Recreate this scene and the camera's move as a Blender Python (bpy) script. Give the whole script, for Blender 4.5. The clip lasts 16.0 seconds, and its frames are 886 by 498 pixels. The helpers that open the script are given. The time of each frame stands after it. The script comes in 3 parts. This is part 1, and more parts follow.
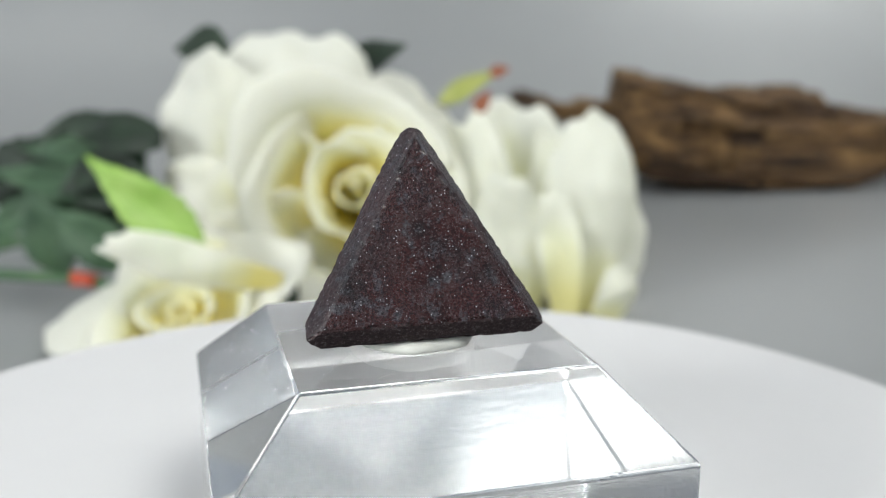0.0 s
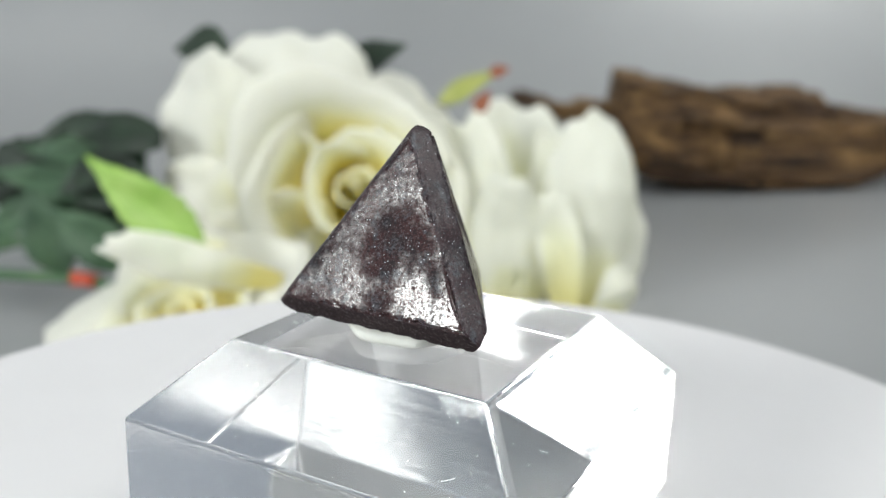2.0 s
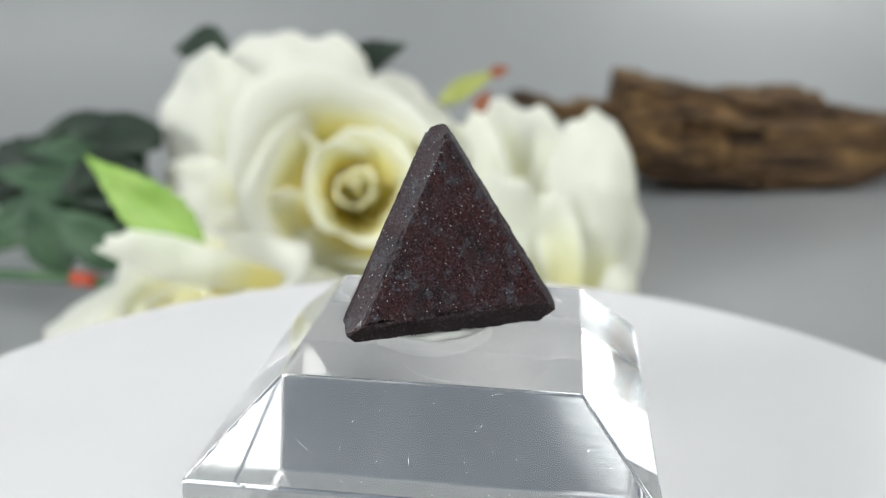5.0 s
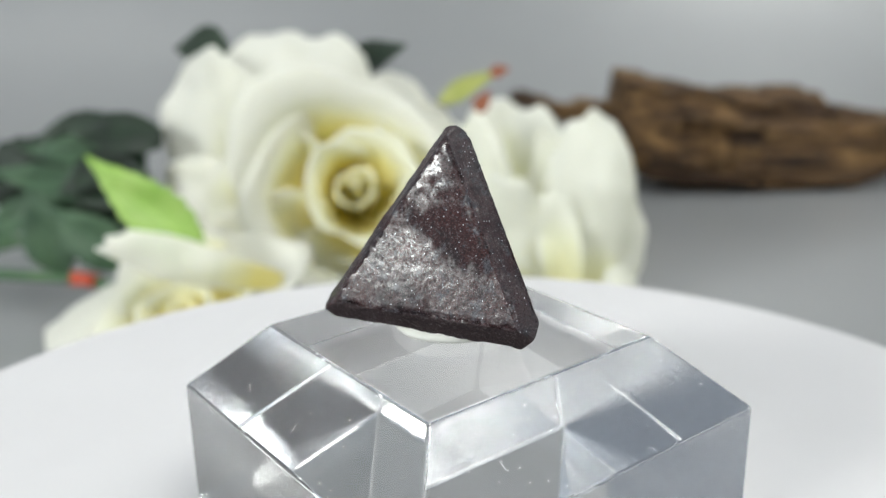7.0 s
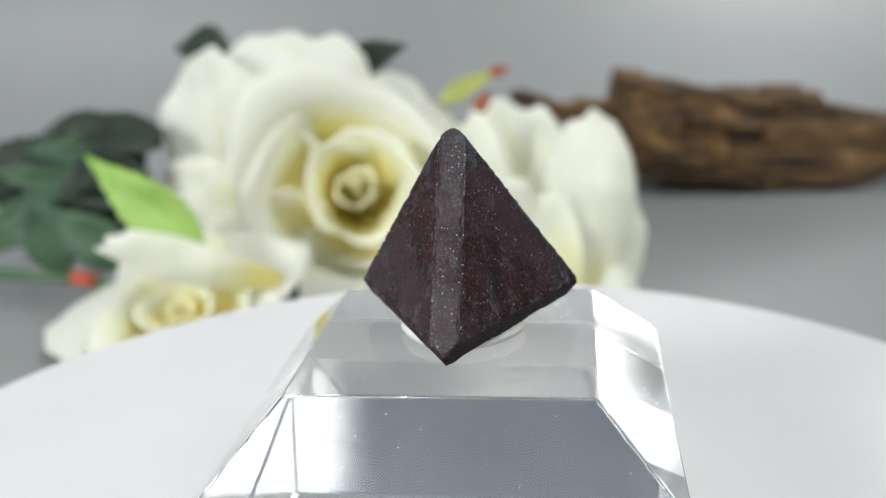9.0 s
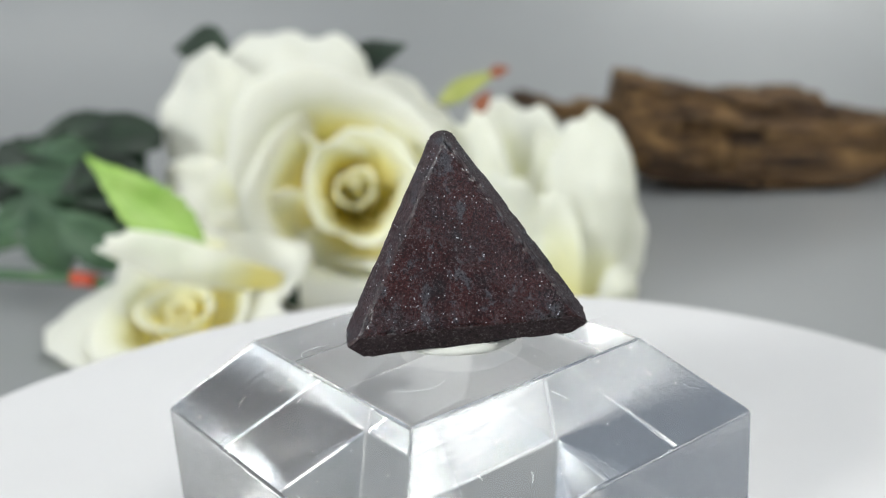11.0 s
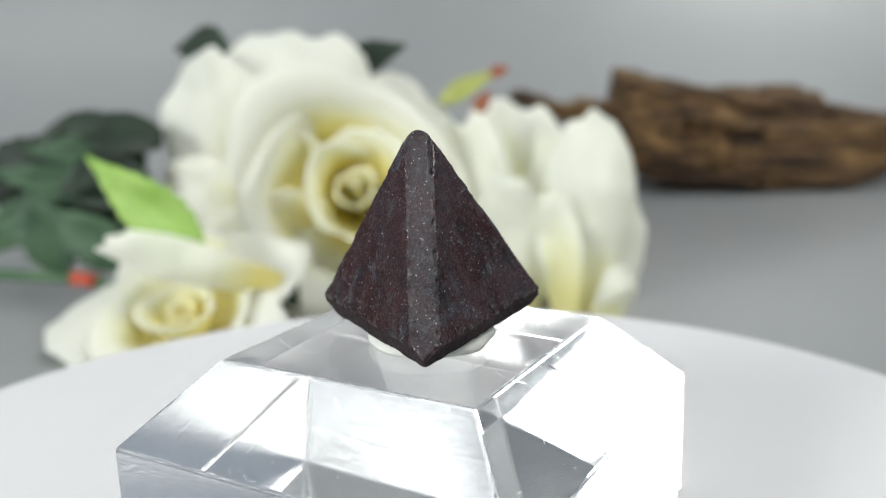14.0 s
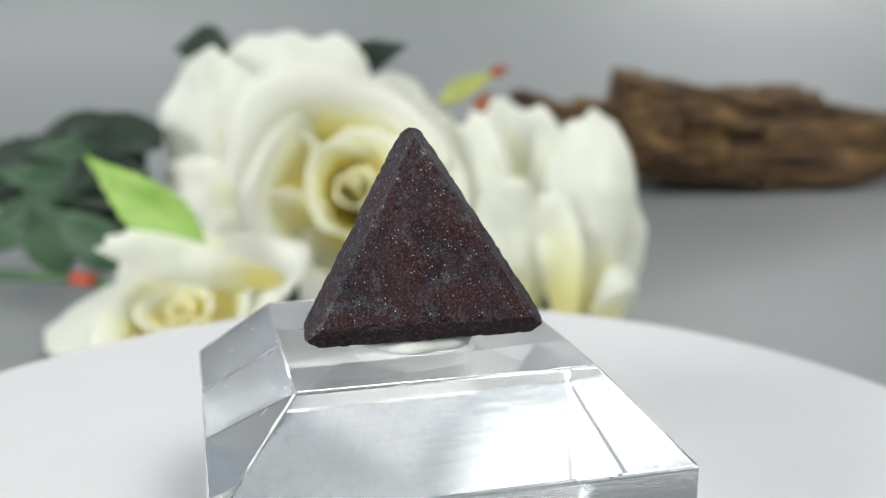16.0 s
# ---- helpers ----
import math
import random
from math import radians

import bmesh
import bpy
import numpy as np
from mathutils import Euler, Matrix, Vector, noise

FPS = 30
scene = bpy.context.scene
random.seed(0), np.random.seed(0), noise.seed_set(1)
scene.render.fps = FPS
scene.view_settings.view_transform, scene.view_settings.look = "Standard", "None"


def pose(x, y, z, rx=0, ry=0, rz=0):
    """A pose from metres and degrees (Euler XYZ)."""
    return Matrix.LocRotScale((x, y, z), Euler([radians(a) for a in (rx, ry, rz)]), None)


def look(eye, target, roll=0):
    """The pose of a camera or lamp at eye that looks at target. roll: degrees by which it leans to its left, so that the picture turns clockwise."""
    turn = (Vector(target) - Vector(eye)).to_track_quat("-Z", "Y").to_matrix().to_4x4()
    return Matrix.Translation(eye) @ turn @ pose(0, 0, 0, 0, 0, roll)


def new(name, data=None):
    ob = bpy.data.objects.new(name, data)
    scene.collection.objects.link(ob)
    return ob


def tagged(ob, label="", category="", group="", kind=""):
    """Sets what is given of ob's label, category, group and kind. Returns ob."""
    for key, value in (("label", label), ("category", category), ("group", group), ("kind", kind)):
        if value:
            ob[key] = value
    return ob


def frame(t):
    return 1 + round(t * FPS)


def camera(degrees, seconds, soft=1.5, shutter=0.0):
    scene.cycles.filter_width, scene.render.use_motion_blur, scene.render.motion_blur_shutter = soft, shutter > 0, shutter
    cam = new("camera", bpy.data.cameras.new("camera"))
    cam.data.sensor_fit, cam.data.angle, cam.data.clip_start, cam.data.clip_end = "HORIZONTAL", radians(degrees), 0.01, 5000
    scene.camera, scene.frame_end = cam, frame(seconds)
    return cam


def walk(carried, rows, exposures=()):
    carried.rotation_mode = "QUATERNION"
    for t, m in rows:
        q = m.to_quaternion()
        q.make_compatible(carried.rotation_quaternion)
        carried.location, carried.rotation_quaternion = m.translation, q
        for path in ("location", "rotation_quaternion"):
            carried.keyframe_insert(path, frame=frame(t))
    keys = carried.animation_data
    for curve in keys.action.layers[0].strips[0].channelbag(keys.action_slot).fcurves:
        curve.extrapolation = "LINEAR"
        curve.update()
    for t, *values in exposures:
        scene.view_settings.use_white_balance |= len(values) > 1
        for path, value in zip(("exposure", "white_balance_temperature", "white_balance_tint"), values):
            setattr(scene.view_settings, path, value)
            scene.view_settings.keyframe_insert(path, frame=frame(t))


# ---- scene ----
# ---- camera ----
cam = camera(49.43, 16.0, 0.8)
cam.data.dof.use_dof = True
cam.data.dof.focus_distance = 0.101
cam.data.dof.aperture_fstop = 20
EYE = pose(0, -0.1079, 0.1074, 90 - 16.04, 0, -0.474) @ pose(0, 0, 0, 0, 0, -0.815)
walk(cam, [(0.0, EYE), (16.0, EYE)], exposures=[(0.0, 0.06, 6320, 5.2), (16.0, 0.06, 6320, 5.2)])

# ---- turning: the platter and all that stands on it ----
PIVOT_Z = 0.06606          # top of the stand, at the axis, above the table
STAND_H = 0.02606


def spin(t, lean_x=-1.988, lean_y=1.735):
    return pose(0, 0, PIVOT_Z, 0, 0, 15.17 - 22.56 * t) @ pose(0, 0, 0, lean_x, 0, 0) @ pose(0, 0, 0, 0, lean_y, 0)


# ---- world, window light, room ----
scene.cycles.max_bounces, scene.cycles.transmission_bounces, scene.cycles.glossy_bounces = 40, 40, 40
scene.cycles.sample_clamp_indirect = 100
scene.cycles.caustics_refractive = scene.cycles.caustics_reflective = True
world = bpy.data.worlds.new("world")
scene.world = world
world.use_nodes = True
sky = world.node_tree.nodes.new("ShaderNodeTexSky")
sky.sky_type, sky.sun_disc = "NISHITA", False
sky.sun_elevation, sky.sun_rotation = radians(40), radians(200)
world.node_tree.nodes["Background"].inputs[1].default_value = 0.12
world.node_tree.links.new(sky.outputs[0], world.node_tree.nodes["Background"].inputs[0])


def area_light(name, m, sx, sy, watts, colour):
    data = bpy.data.lights.new(name, "AREA")
    data.shape, data.size, data.size_y, data.energy, data.color = "RECTANGLE", sx, sy, watts, colour
    ob = new(name, data)
    ob.matrix_world = m
    return ob


area_light("window_light", pose(-1.62, -1.25, 0.85, 0, -90, 0), 0.40, 0.78, 54, (1.0, 0.985, 0.955))
# Two unseen overhead fills, added to brighten the platter, the ridges and the roses.
area_light("overhead_fill", look((0.80, -0.60, 1.70), (0.55, -0.35, 0.0)), 1.5, 1.2, 30, (1.0, 0.975, 0.94))
area_light("overhead_fill", look((0.55, -0.02, 1.70), (0.10, 0.15, 0.0)), 1.3, 0.6, 13, (1.0, 0.975, 0.94))


# ---- materials ----
class Mat:
    """A small helper round a node material."""

    def __init__(self, name):
        self.m = bpy.data.materials.new(name)
        self.m.use_nodes = True
        self.t = self.m.node_tree
        self.bsdf = self.t.nodes["Principled BSDF"]
        self.out = self.t.nodes["Material Output"]

    def node(self, kind, **values):
        n = self.t.nodes.new(kind)
        for k, v in values.items():
            if k == "at":
                continue
            n.inputs[k.replace("_", " ")].default_value = v
        return n

    def link(self, a, b):
        self.t.links.new(a, b)

    def put(self, key, value):
        self.bsdf.inputs[key].default_value = value

    def coords(self, kind="Object", scale=(1, 1, 1)):
        c = self.t.nodes.new("ShaderNodeTexCoord")
        m = self.t.nodes.new("ShaderNodeMapping")
        m.inputs["Scale"].default_value = scale
        self.link(c.outputs[kind], m.inputs[0])
        return m.outputs[0]

    def noise(self, at, scale, detail=4.0, rough=0.6):
        n = self.t.nodes.new("ShaderNodeTexNoise")
        n.inputs["Scale"].default_value, n.inputs["Detail"].default_value, n.inputs["Roughness"].default_value = scale, detail, rough
        self.link(at, n.inputs["Vector"])
        return n.outputs[0]

    def ramp(self, fac, stops):
        n = self.t.nodes.new("ShaderNodeValToRGB")
        while len(n.color_ramp.elements) < len(stops):
            n.color_ramp.elements.new(0.5)
        for e, (p, c) in zip(n.color_ramp.elements, stops):
            e.position, e.color = p, (*c, 1) if len(c) == 3 else c
        self.link(fac, n.inputs[0])
        return n.outputs[0]

    def mix(self, fac, a, b, mode="MIX"):
        n = self.t.nodes.new("ShaderNodeMix")
        n.data_type, n.blend_type = "RGBA", mode
        for sock, v in ((n.inputs[0], fac), (n.inputs[6], a), (n.inputs[7], b)):
            if hasattr(v, "links"):
                self.link(v, sock)
            elif isinstance(v, (int, float)):
                sock.default_value = v
            else:
                sock.default_value = (*v, 1)
        return n.outputs[2]

    def bump(self, height, strength, distance):
        n = self.t.nodes.new("ShaderNodeBump")
        n.inputs["Strength"].default_value, n.inputs["Distance"].default_value = strength, distance
        self.link(height, n.inputs["Height"])
        self.link(n.outputs[0], self.bsdf.inputs["Normal"])
        return n


def grey(v):
    return (v, v, v)


def mat_paint(name, colour, rough, spread=0.03, scale=30.0, bump=0.05, size=0.0003):
    m = Mat(name)
    at = m.coords()
    f = m.noise(at, scale)
    lo = tuple(max(0, c - spread) for c in colour)
    hi = tuple(min(1, c + spread) for c in colour)
    m.link(m.ramp(f, [(0.3, lo), (0.7, hi)]), m.bsdf.inputs["Base Color"])
    m.put("Roughness", rough)
    m.bump(m.noise(at, scale * 25), bump, size)
    return m.m


def mat_acrylic(name="clear_acrylic", milled=False):
    """Clear acrylic; the upright sides keep faint level lines of the saw."""
    m = Mat(name)
    m.put("Base Color", (1.0, 1.0, 1.0, 1))
    m.put("Transmission Weight", 1.0)
    m.put("IOR", 1.49)
    at = m.coords()
    if milled:
        lines = m.noise(m.coords("Object", (0.16, 0.16, 1)), 800, 5, 0.72)
        m.put("Roughness", 0.01)
        m.bump(lines, 0.13, 0.0006)
    else:
        f = m.noise(at, 900, 3)
        m.link(m.ramp(f, [(0.55, grey(0.0)), (0.80, grey(0.04))]), m.bsdf.inputs["Roughness"])
        m.bump(m.mix(0.2, m.noise(at, 60, 2), m.noise(at, 380, 3)), 0.012, 0.0005)
    return m.m


def mat_stone(name="dark_red_brown_stone", relief=0.05, ground=False):
    m = Mat(name)
    at = m.coords()
    large = m.noise(at, 230, 5, 0.65)
    crust = m.noise(m.coords("Object", (1, 1, 0.8)), 520, 6, 0.75)
    grain = m.noise(at, 3600, 4, 0.85)
    base = m.ramp(large, [(0.34, (0.013, 0.010, 0.012)), (0.46, (0.026, 0.009, 0.010)), (0.60, (0.036, 0.010, 0.010)), (0.72, (0.022, 0.013, 0.014))])
    base = m.mix(m.ramp(crust, [(0.535, grey(0.0)), (0.62, grey(0.85))]), base, (0.054, 0.055, 0.065))
    base = m.mix(m.ramp(grain, [(0.40, grey(0.95)), (0.50, grey(0.0))]), base, (0.005, 0.004, 0.005))
    base = m.mix(m.ramp(grain, [(0.56, grey(0.0)), (0.66, grey(0.8))]), base, (0.125, 0.115, 0.125))
    if ground:
        # Blue-grey lift: the ridges' bluish sheen, put into their base colour.
        base = m.mix(0.22, base, (0.060, 0.062, 0.071))
    # Pale specks, with the glints of tiny facets painted in among them.
    glint_flecks = None
    for scale, size, many in ((520, 0.085, 0.94), (1300, 0.11, 0.90), (2900, 0.20, 0.76)):
        v = m.t.nodes.new("ShaderNodeTexVoronoi")
        v.inputs["Scale"].default_value = scale
        m.link(at, v.inputs["Vector"])
        spot = m.ramp(v.outputs["Distance"], [(size * 0.7, grey(1.0)), (size, grey(0.0))])
        sep = m.t.nodes.new("ShaderNodeSeparateColor")
        m.link(v.outputs["Color"], sep.inputs[0])
        rare = m.ramp(sep.outputs[0], [(many, grey(0.0)), (min(1.0, many + 0.10), grey(1.0))])
        spot = m.mix(1.0, spot, rare, "MULTIPLY")
        glint_flecks = spot if glint_flecks is None else m.mix(1.0, glint_flecks, spot, "LIGHTEN")
    m.link(m.mix(glint_flecks, base, (0.50, 0.52, 0.56)), m.bsdf.inputs["Base Color"])
    worn = m.noise(at, 3000, 6, 0.9)
    patch = m.ramp(m.noise(at, 105, 5, 0.6), [(0.42, grey(0.08)), (0.52, grey(1.0))])
    shiny = m.ramp(worn, [(0.49, grey(1.0)), (0.57, grey(0.0))])
    if ground:
        shiny = m.ramp(worn, [(0.40, grey(1.0)), (0.62, grey(0.08))])
    shiny = m.mix(1.0, shiny, patch, "MULTIPLY")
    m.link(m.ramp(shiny, [(0.0, grey(0.62)), (1.0, grey(0.18))]), m.bsdf.inputs["Roughness"])
    m.link(m.ramp(shiny, [(0.0, grey(0.12)), (1.0, grey(0.62))]), m.bsdf.inputs["Specular IOR Level"])
    pits = m.ramp(m.noise(at, 700, 4, 0.7), [(0.30, grey(0.0)), (0.44, grey(1.0))])
    m.bump(m.mix(0.6, m.noise(at, 5200, 3, 0.8), pits), relief, 0.00025)
    return m.m


def mat_rough_stone():
    m = Mat("unpolished_dark_stone")
    at = m.coords()
    col = m.ramp(m.noise(at, 2200, 5, 0.8), [(0.35, (0.010, 0.008, 0.009)), (0.55, (0.034, 0.022, 0.023)), (0.75, (0.15, 0.14, 0.15))])
    m.link(col, m.bsdf.inputs["Base Color"])
    m.put("Roughness", 0.85)
    m.put("Specular IOR Level", 0.2)
    m.bump(m.noise(at, 1600, 5, 0.8), 0.6, 0.0004)
    return m.m


def mat_petal(name, inner, outer, edge):
    m = Mat(name)
    uv = m.t.nodes.new("ShaderNodeUVMap")
    sep = m.t.nodes.new("ShaderNodeSeparateXYZ")
    m.link(uv.outputs[0], sep.inputs[0])
    at = m.coords()
    wob = m.noise(at, 45, 3)
    add = m.t.nodes.new("ShaderNodeMath")
    add.operation = "MULTIPLY_ADD"
    add.inputs[1].default_value = 0.22
    m.link(wob, add.inputs[0])
    m.link(sep.outputs[1], add.inputs[2])
    col = m.ramp(add.outputs[0], [(0.42, inner), (0.66, tuple(0.35 * p + 0.65 * q for p, q in zip(inner, outer))), (0.84, outer), (1.1, edge)])
    col = m.mix(m.ramp(m.noise(at, 160, 4), [(0.3, grey(0.0)), (0.8, grey(0.10))]), col, (0.70, 0.70, 0.48))
    m.link(col, m.bsdf.inputs["Base Color"])
    m.put("Roughness", 0.62)
    m.put("Sheen Weight", 0.15)
    m.bump(m.noise(m.coords("Object", (1, 1, 1)), 350, 4), 0.12, 0.0008)
    tr = m.t.nodes.new("ShaderNodeBsdfTranslucent")
    m.link(col, tr.inputs[0])
    mx = m.t.nodes.new("ShaderNodeMixShader")
    mx.inputs[0].default_value = 0.60
    m.link(m.bsdf.outputs[0], mx.inputs[1])
    m.link(tr.outputs[0], mx.inputs[2])
    m.link(mx.outputs[0], m.out.inputs[0])
    return m.m


def mat_leaf(name, dark, light, rough=0.5):
    m = Mat(name)
    uv = m.t.nodes.new("ShaderNodeUVMap")
    sep = m.t.nodes.new("ShaderNodeSeparateXYZ")
    m.link(uv.outputs[0], sep.inputs[0])
    at = m.coords()
    col = m.ramp(m.noise(at, 90, 4), [(0.3, dark), (0.7, light)])
    rib = m.ramp(sep.outputs[0], [(0.47, grey(0.0)), (0.5, grey(0.5)), (0.53, grey(0.0))])
    m.link(m.mix(rib, col, tuple(min(1, c * 1.8 + 0.02) for c in light)), m.bsdf.inputs["Base Color"])
    m.put("Roughness", rough)
    m.bump(m.noise(at, 500, 4), 0.2, 0.0006)
    tr = m.t.nodes.new("ShaderNodeBsdfTranslucent")
    m.link(col, tr.inputs[0])
    mx = m.t.nodes.new("ShaderNodeMixShader")
    mx.inputs[0].default_value = 0.15
    m.link(m.bsdf.outputs[0], mx.inputs[1])
    m.link(tr.outputs[0], mx.inputs[2])
    m.link(mx.outputs[0], m.out.inputs[0])
    return m.m


def mat_wood():
    m = Mat("weathered_driftwood")
    along = m.coords("Object", (0.14, 1, 1))
    f = m.noise(along, 220, 7, 0.68)
    big = m.noise(m.coords("Object", (0.3, 1, 1)), 45, 4)
    col = m.ramp(f, [(0.36, (0.010, 0.006, 0.003)), (0.46, (0.075, 0.037, 0.012)), (0.56, (0.22, 0.120, 0.040)), (0.70, (0.42, 0.26, 0.10))])
    m.link(m.mix(m.ramp(big, [(0.35, grey(0.85)), (0.6, grey(0.0))]), col, (0.050, 0.025, 0.011)), m.bsdf.inputs["Base Color"])
    m.put("Roughness", 0.78)
    m.bump(f, 1.0, 0.005)
    return m.m


M_WALL = mat_paint("room_wall_paint", (0.33, 0.36, 0.41), 0.8, 0.02, 3)
M_FLOOR = mat_paint("room_floor", (0.22, 0.19, 0.16), 0.6, 0.03, 4)
M_SWEEP = mat_paint("white_backdrop_sheet", (0.245, 0.25, 0.252), 0.34, 0.012, 6, 0.03)
M_SWEEP.node_tree.nodes["Principled BSDF"].inputs["Specular IOR Level"].default_value = 1.25
M_PLATTER = mat_paint("white_platter", (0.61, 0.60, 0.605), 0.62, 0.012, 25, 0.06)
M_BASE = mat_paint("white_plastic", (0.7, 0.7, 0.7), 0.45)
M_TABLE = mat_paint("table_wood", (0.3, 0.22, 0.15), 0.6)
M_DARK_PATCH = mat_paint("dark_patch_block", (0.030, 0.027, 0.028), 0.45, 0.012, 12)
M_ACRYLIC = mat_acrylic()
M_MILLED = mat_acrylic("sawn_acrylic_side", True)
M_STONE = mat_stone()
M_STONE_ROUGH = mat_rough_stone()
M_STONE_EDGE = mat_stone("ground_stone_edge", 0.42, True)
M_LINT = mat_paint("pale_lint", (0.80, 0.80, 0.80), 0.7)
M_PUTTY = mat_paint("white_putty", (0.74, 0.74, 0.68), 0.7, 0.04, 400, 0.4, 0.0003)
M_PETAL = mat_petal("cream_petal", (0.96, 0.895, 0.44), (0.955, 0.955, 0.84), (0.96, 0.955, 0.90))
M_PETAL_PALE = mat_petal("pale_petal", (0.90, 0.86, 0.48), (0.95, 0.95, 0.78), (0.96, 0.96, 0.90))
M_LEAF = mat_leaf("dark_leaf", (0.005, 0.014, 0.007), (0.017, 0.038, 0.017))
M_LEAF_GREY = mat_leaf("grey_green_leaf", (0.025, 0.065, 0.032), (0.085, 0.155, 0.080), 0.55)
M_LEAF_BRIGHT = mat_leaf("lime_leaf", (0.24, 0.44, 0.06), (0.40, 0.58, 0.15))
M_STEM = mat_leaf("green_stem", (0.05, 0.12, 0.05), (0.09, 0.17, 0.07))
M_RED = mat_paint("red_plastic", (0.50, 0.07, 0.025), 0.5)
M_SEPAL = mat_leaf("yellow_green_sepal", (0.30, 0.34, 0.07), (0.46, 0.48, 0.16))
M_WOOD = mat_wood()
M_MASK_SLAT = mat_paint("grey_blue_mask_slat", (0.45, 0.48, 0.52), 0.6, 0.06, 14)


def mat_glow(name, colour, strength):
    m = Mat(name)
    m.put("Base Color", (0.8, 0.8, 0.8, 1))
    m.put("Emission Color", (*colour, 1))
    m.put("Emission Strength", strength)
    return m.m


# Glow of a pane added to give the clear block a bright reflection.
M_GLOW_PANE = mat_glow("added_glow_pane", (1.0, 0.99, 0.97), 1.35)
M_RUST = mat_paint("rusty_red_tip", (0.24, 0.070, 0.020), 0.6)


# ---- building helpers ----
def mesh_of(name, bm, material, smooth=False):
    data = bpy.data.meshes.new(name)
    bm.normal_update()
    bm.to_mesh(data)
    bm.free()
    data.materials.append(material)
    if smooth:
        for f in data.polygons:
            f.use_smooth = True
    return data


def part(name, bm, material, parent=None, label="", smooth=False):
    ob = new(name, mesh_of(name, bm, material, smooth))
    ob.parent = parent
    return tagged(ob, label)


def box(bm, lo, hi):
    c = [(a + b) / 2 for a, b in zip(lo, hi)]
    s = [b - a for a, b in zip(lo, hi)]
    bmesh.ops.create_cube(bm, size=1.0, matrix=Matrix.Translation(c) @ Matrix.Diagonal((*s, 1)))


def box_thing(name, lo, hi, material, parent=None, bevel=0.0):
    bm = bmesh.new()
    box(bm, lo, hi)
    if bevel:
        bmesh.ops.bevel(bm, geom=bm.edges[:], offset=bevel, segments=2, affect="EDGES")
    return part(name, bm, material, parent)


def turned(bm, profile, steps=96):
    """A solid of revolution about z from (radius, height) pairs."""
    rings = []
    for r, z in profile:
        if r < 1e-9:
            rings.append([bm.verts.new((0, 0, z))])
        else:
            rings.append([bm.verts.new((r * math.cos(a), r * math.sin(a), z)) for a in (math.tau * i / steps for i in range(steps))])
    for a, b in zip(rings, rings[1:]):
        for i in range(steps):
            j = (i + 1) % steps
            if len(a) == 1:
                bm.faces.new((a[0], b[i], b[j]))
            elif len(b) == 1:
                bm.faces.new((a[i], b[0], a[j]))
            else:
                bm.faces.new((a[i], b[i], b[j], a[j]))
    bmesh.ops.recalc_face_normals(bm, faces=bm.faces[:])


def tube(bm, points, radii, steps=10):
    pts = [Vector(p) for p in points]
    rings = []
    for i, p in enumerate(pts):
        d = (pts[min(i + 1, len(pts) - 1)] - pts[max(i - 1, 0)]).normalized()
        side = d.cross(Vector((0, 0, 1)) if abs(d.z) < 0.9 else Vector((1, 0, 0))).normalized()
        up = side.cross(d)
        rings.append([bm.verts.new(p + (side * math.cos(a) + up * math.sin(a)) * radii[i]) for a in (math.tau * k / steps for k in range(steps))])
    for a, b in zip(rings, rings[1:]):
        for k in range(steps):
            bm.faces.new((a[k], a[(k + 1) % steps], b[(k + 1) % steps], b[k]))
    bm.faces.new(rings[0][::-1])
    bm.faces.new(rings[-1])
    bmesh.ops.recalc_face_normals(bm, faces=bm.faces[:])


def sheet(bm, grid, thick):
    """A closed thin sheet over a grid of points, with uv across and along it."""
    nu, nv = len(grid), len(grid[0])
    uv = bm.loops.layers.uv.new("UVMap")
    norm = []
    for i in range(nu):
        row = []
        for j in range(nv):
            a = grid[min(i + 1, nu - 1)][j] - grid[max(i - 1, 0)][j]
            b = grid[i][min(j + 1, nv - 1)] - grid[i][max(j - 1, 0)]
            n = a.cross(b)
            row.append(n.normalized() if n.length > 1e-12 else Vector((0, 0, 1)))
        norm.append(row)
    top = [[bm.verts.new(grid[i][j] + norm[i][j] * thick / 2) for j in range(nv)] for i in range(nu)]
    low = [[bm.verts.new(grid[i][j] - norm[i][j] * thick / 2) for j in range(nv)] for i in range(nu)]
    where = {}
    for i in range(nu):
        for j in range(nv):
            where[top[i][j]] = where[low[i][j]] = (i / (nu - 1), j / (nv - 1))
    faces = []
    for i in range(nu - 1):
        for j in range(nv - 1):
            faces.append(bm.faces.new((top[i][j], top[i + 1][j], top[i + 1][j + 1], top[i][j + 1])))
            faces.append(bm.faces.new((low[i][j], low[i][j + 1], low[i + 1][j + 1], low[i + 1][j])))
    rim = [(i, 0) for i in range(nu)] + [(nu - 1, j) for j in range(1, nv)] + [(i, nv - 1) for i in range(nu - 2, -1, -1)] + [(0, j) for j in range(nv - 2, 0, -1)]
    for (a, b), (c, d) in zip(rim, rim[1:] + rim[:1]):
        faces.append(bm.faces.new((top[a][b], low[a][b], low[c][d], top[c][d])))
    for f in faces:
        for l in f.loops:
            l[uv].uv = where[l.vert]


def frame_from(axis, roll=0.0):
    """A rotation that takes z to axis."""
    return Vector(axis).normalized().to_track_quat("Z", "Y").to_matrix().to_4x4() @ pose(0, 0, 0, 0, 0, roll)


# ---- room ----
def setting(ob, label, category):
    return tagged(ob, label, category, kind="structure")


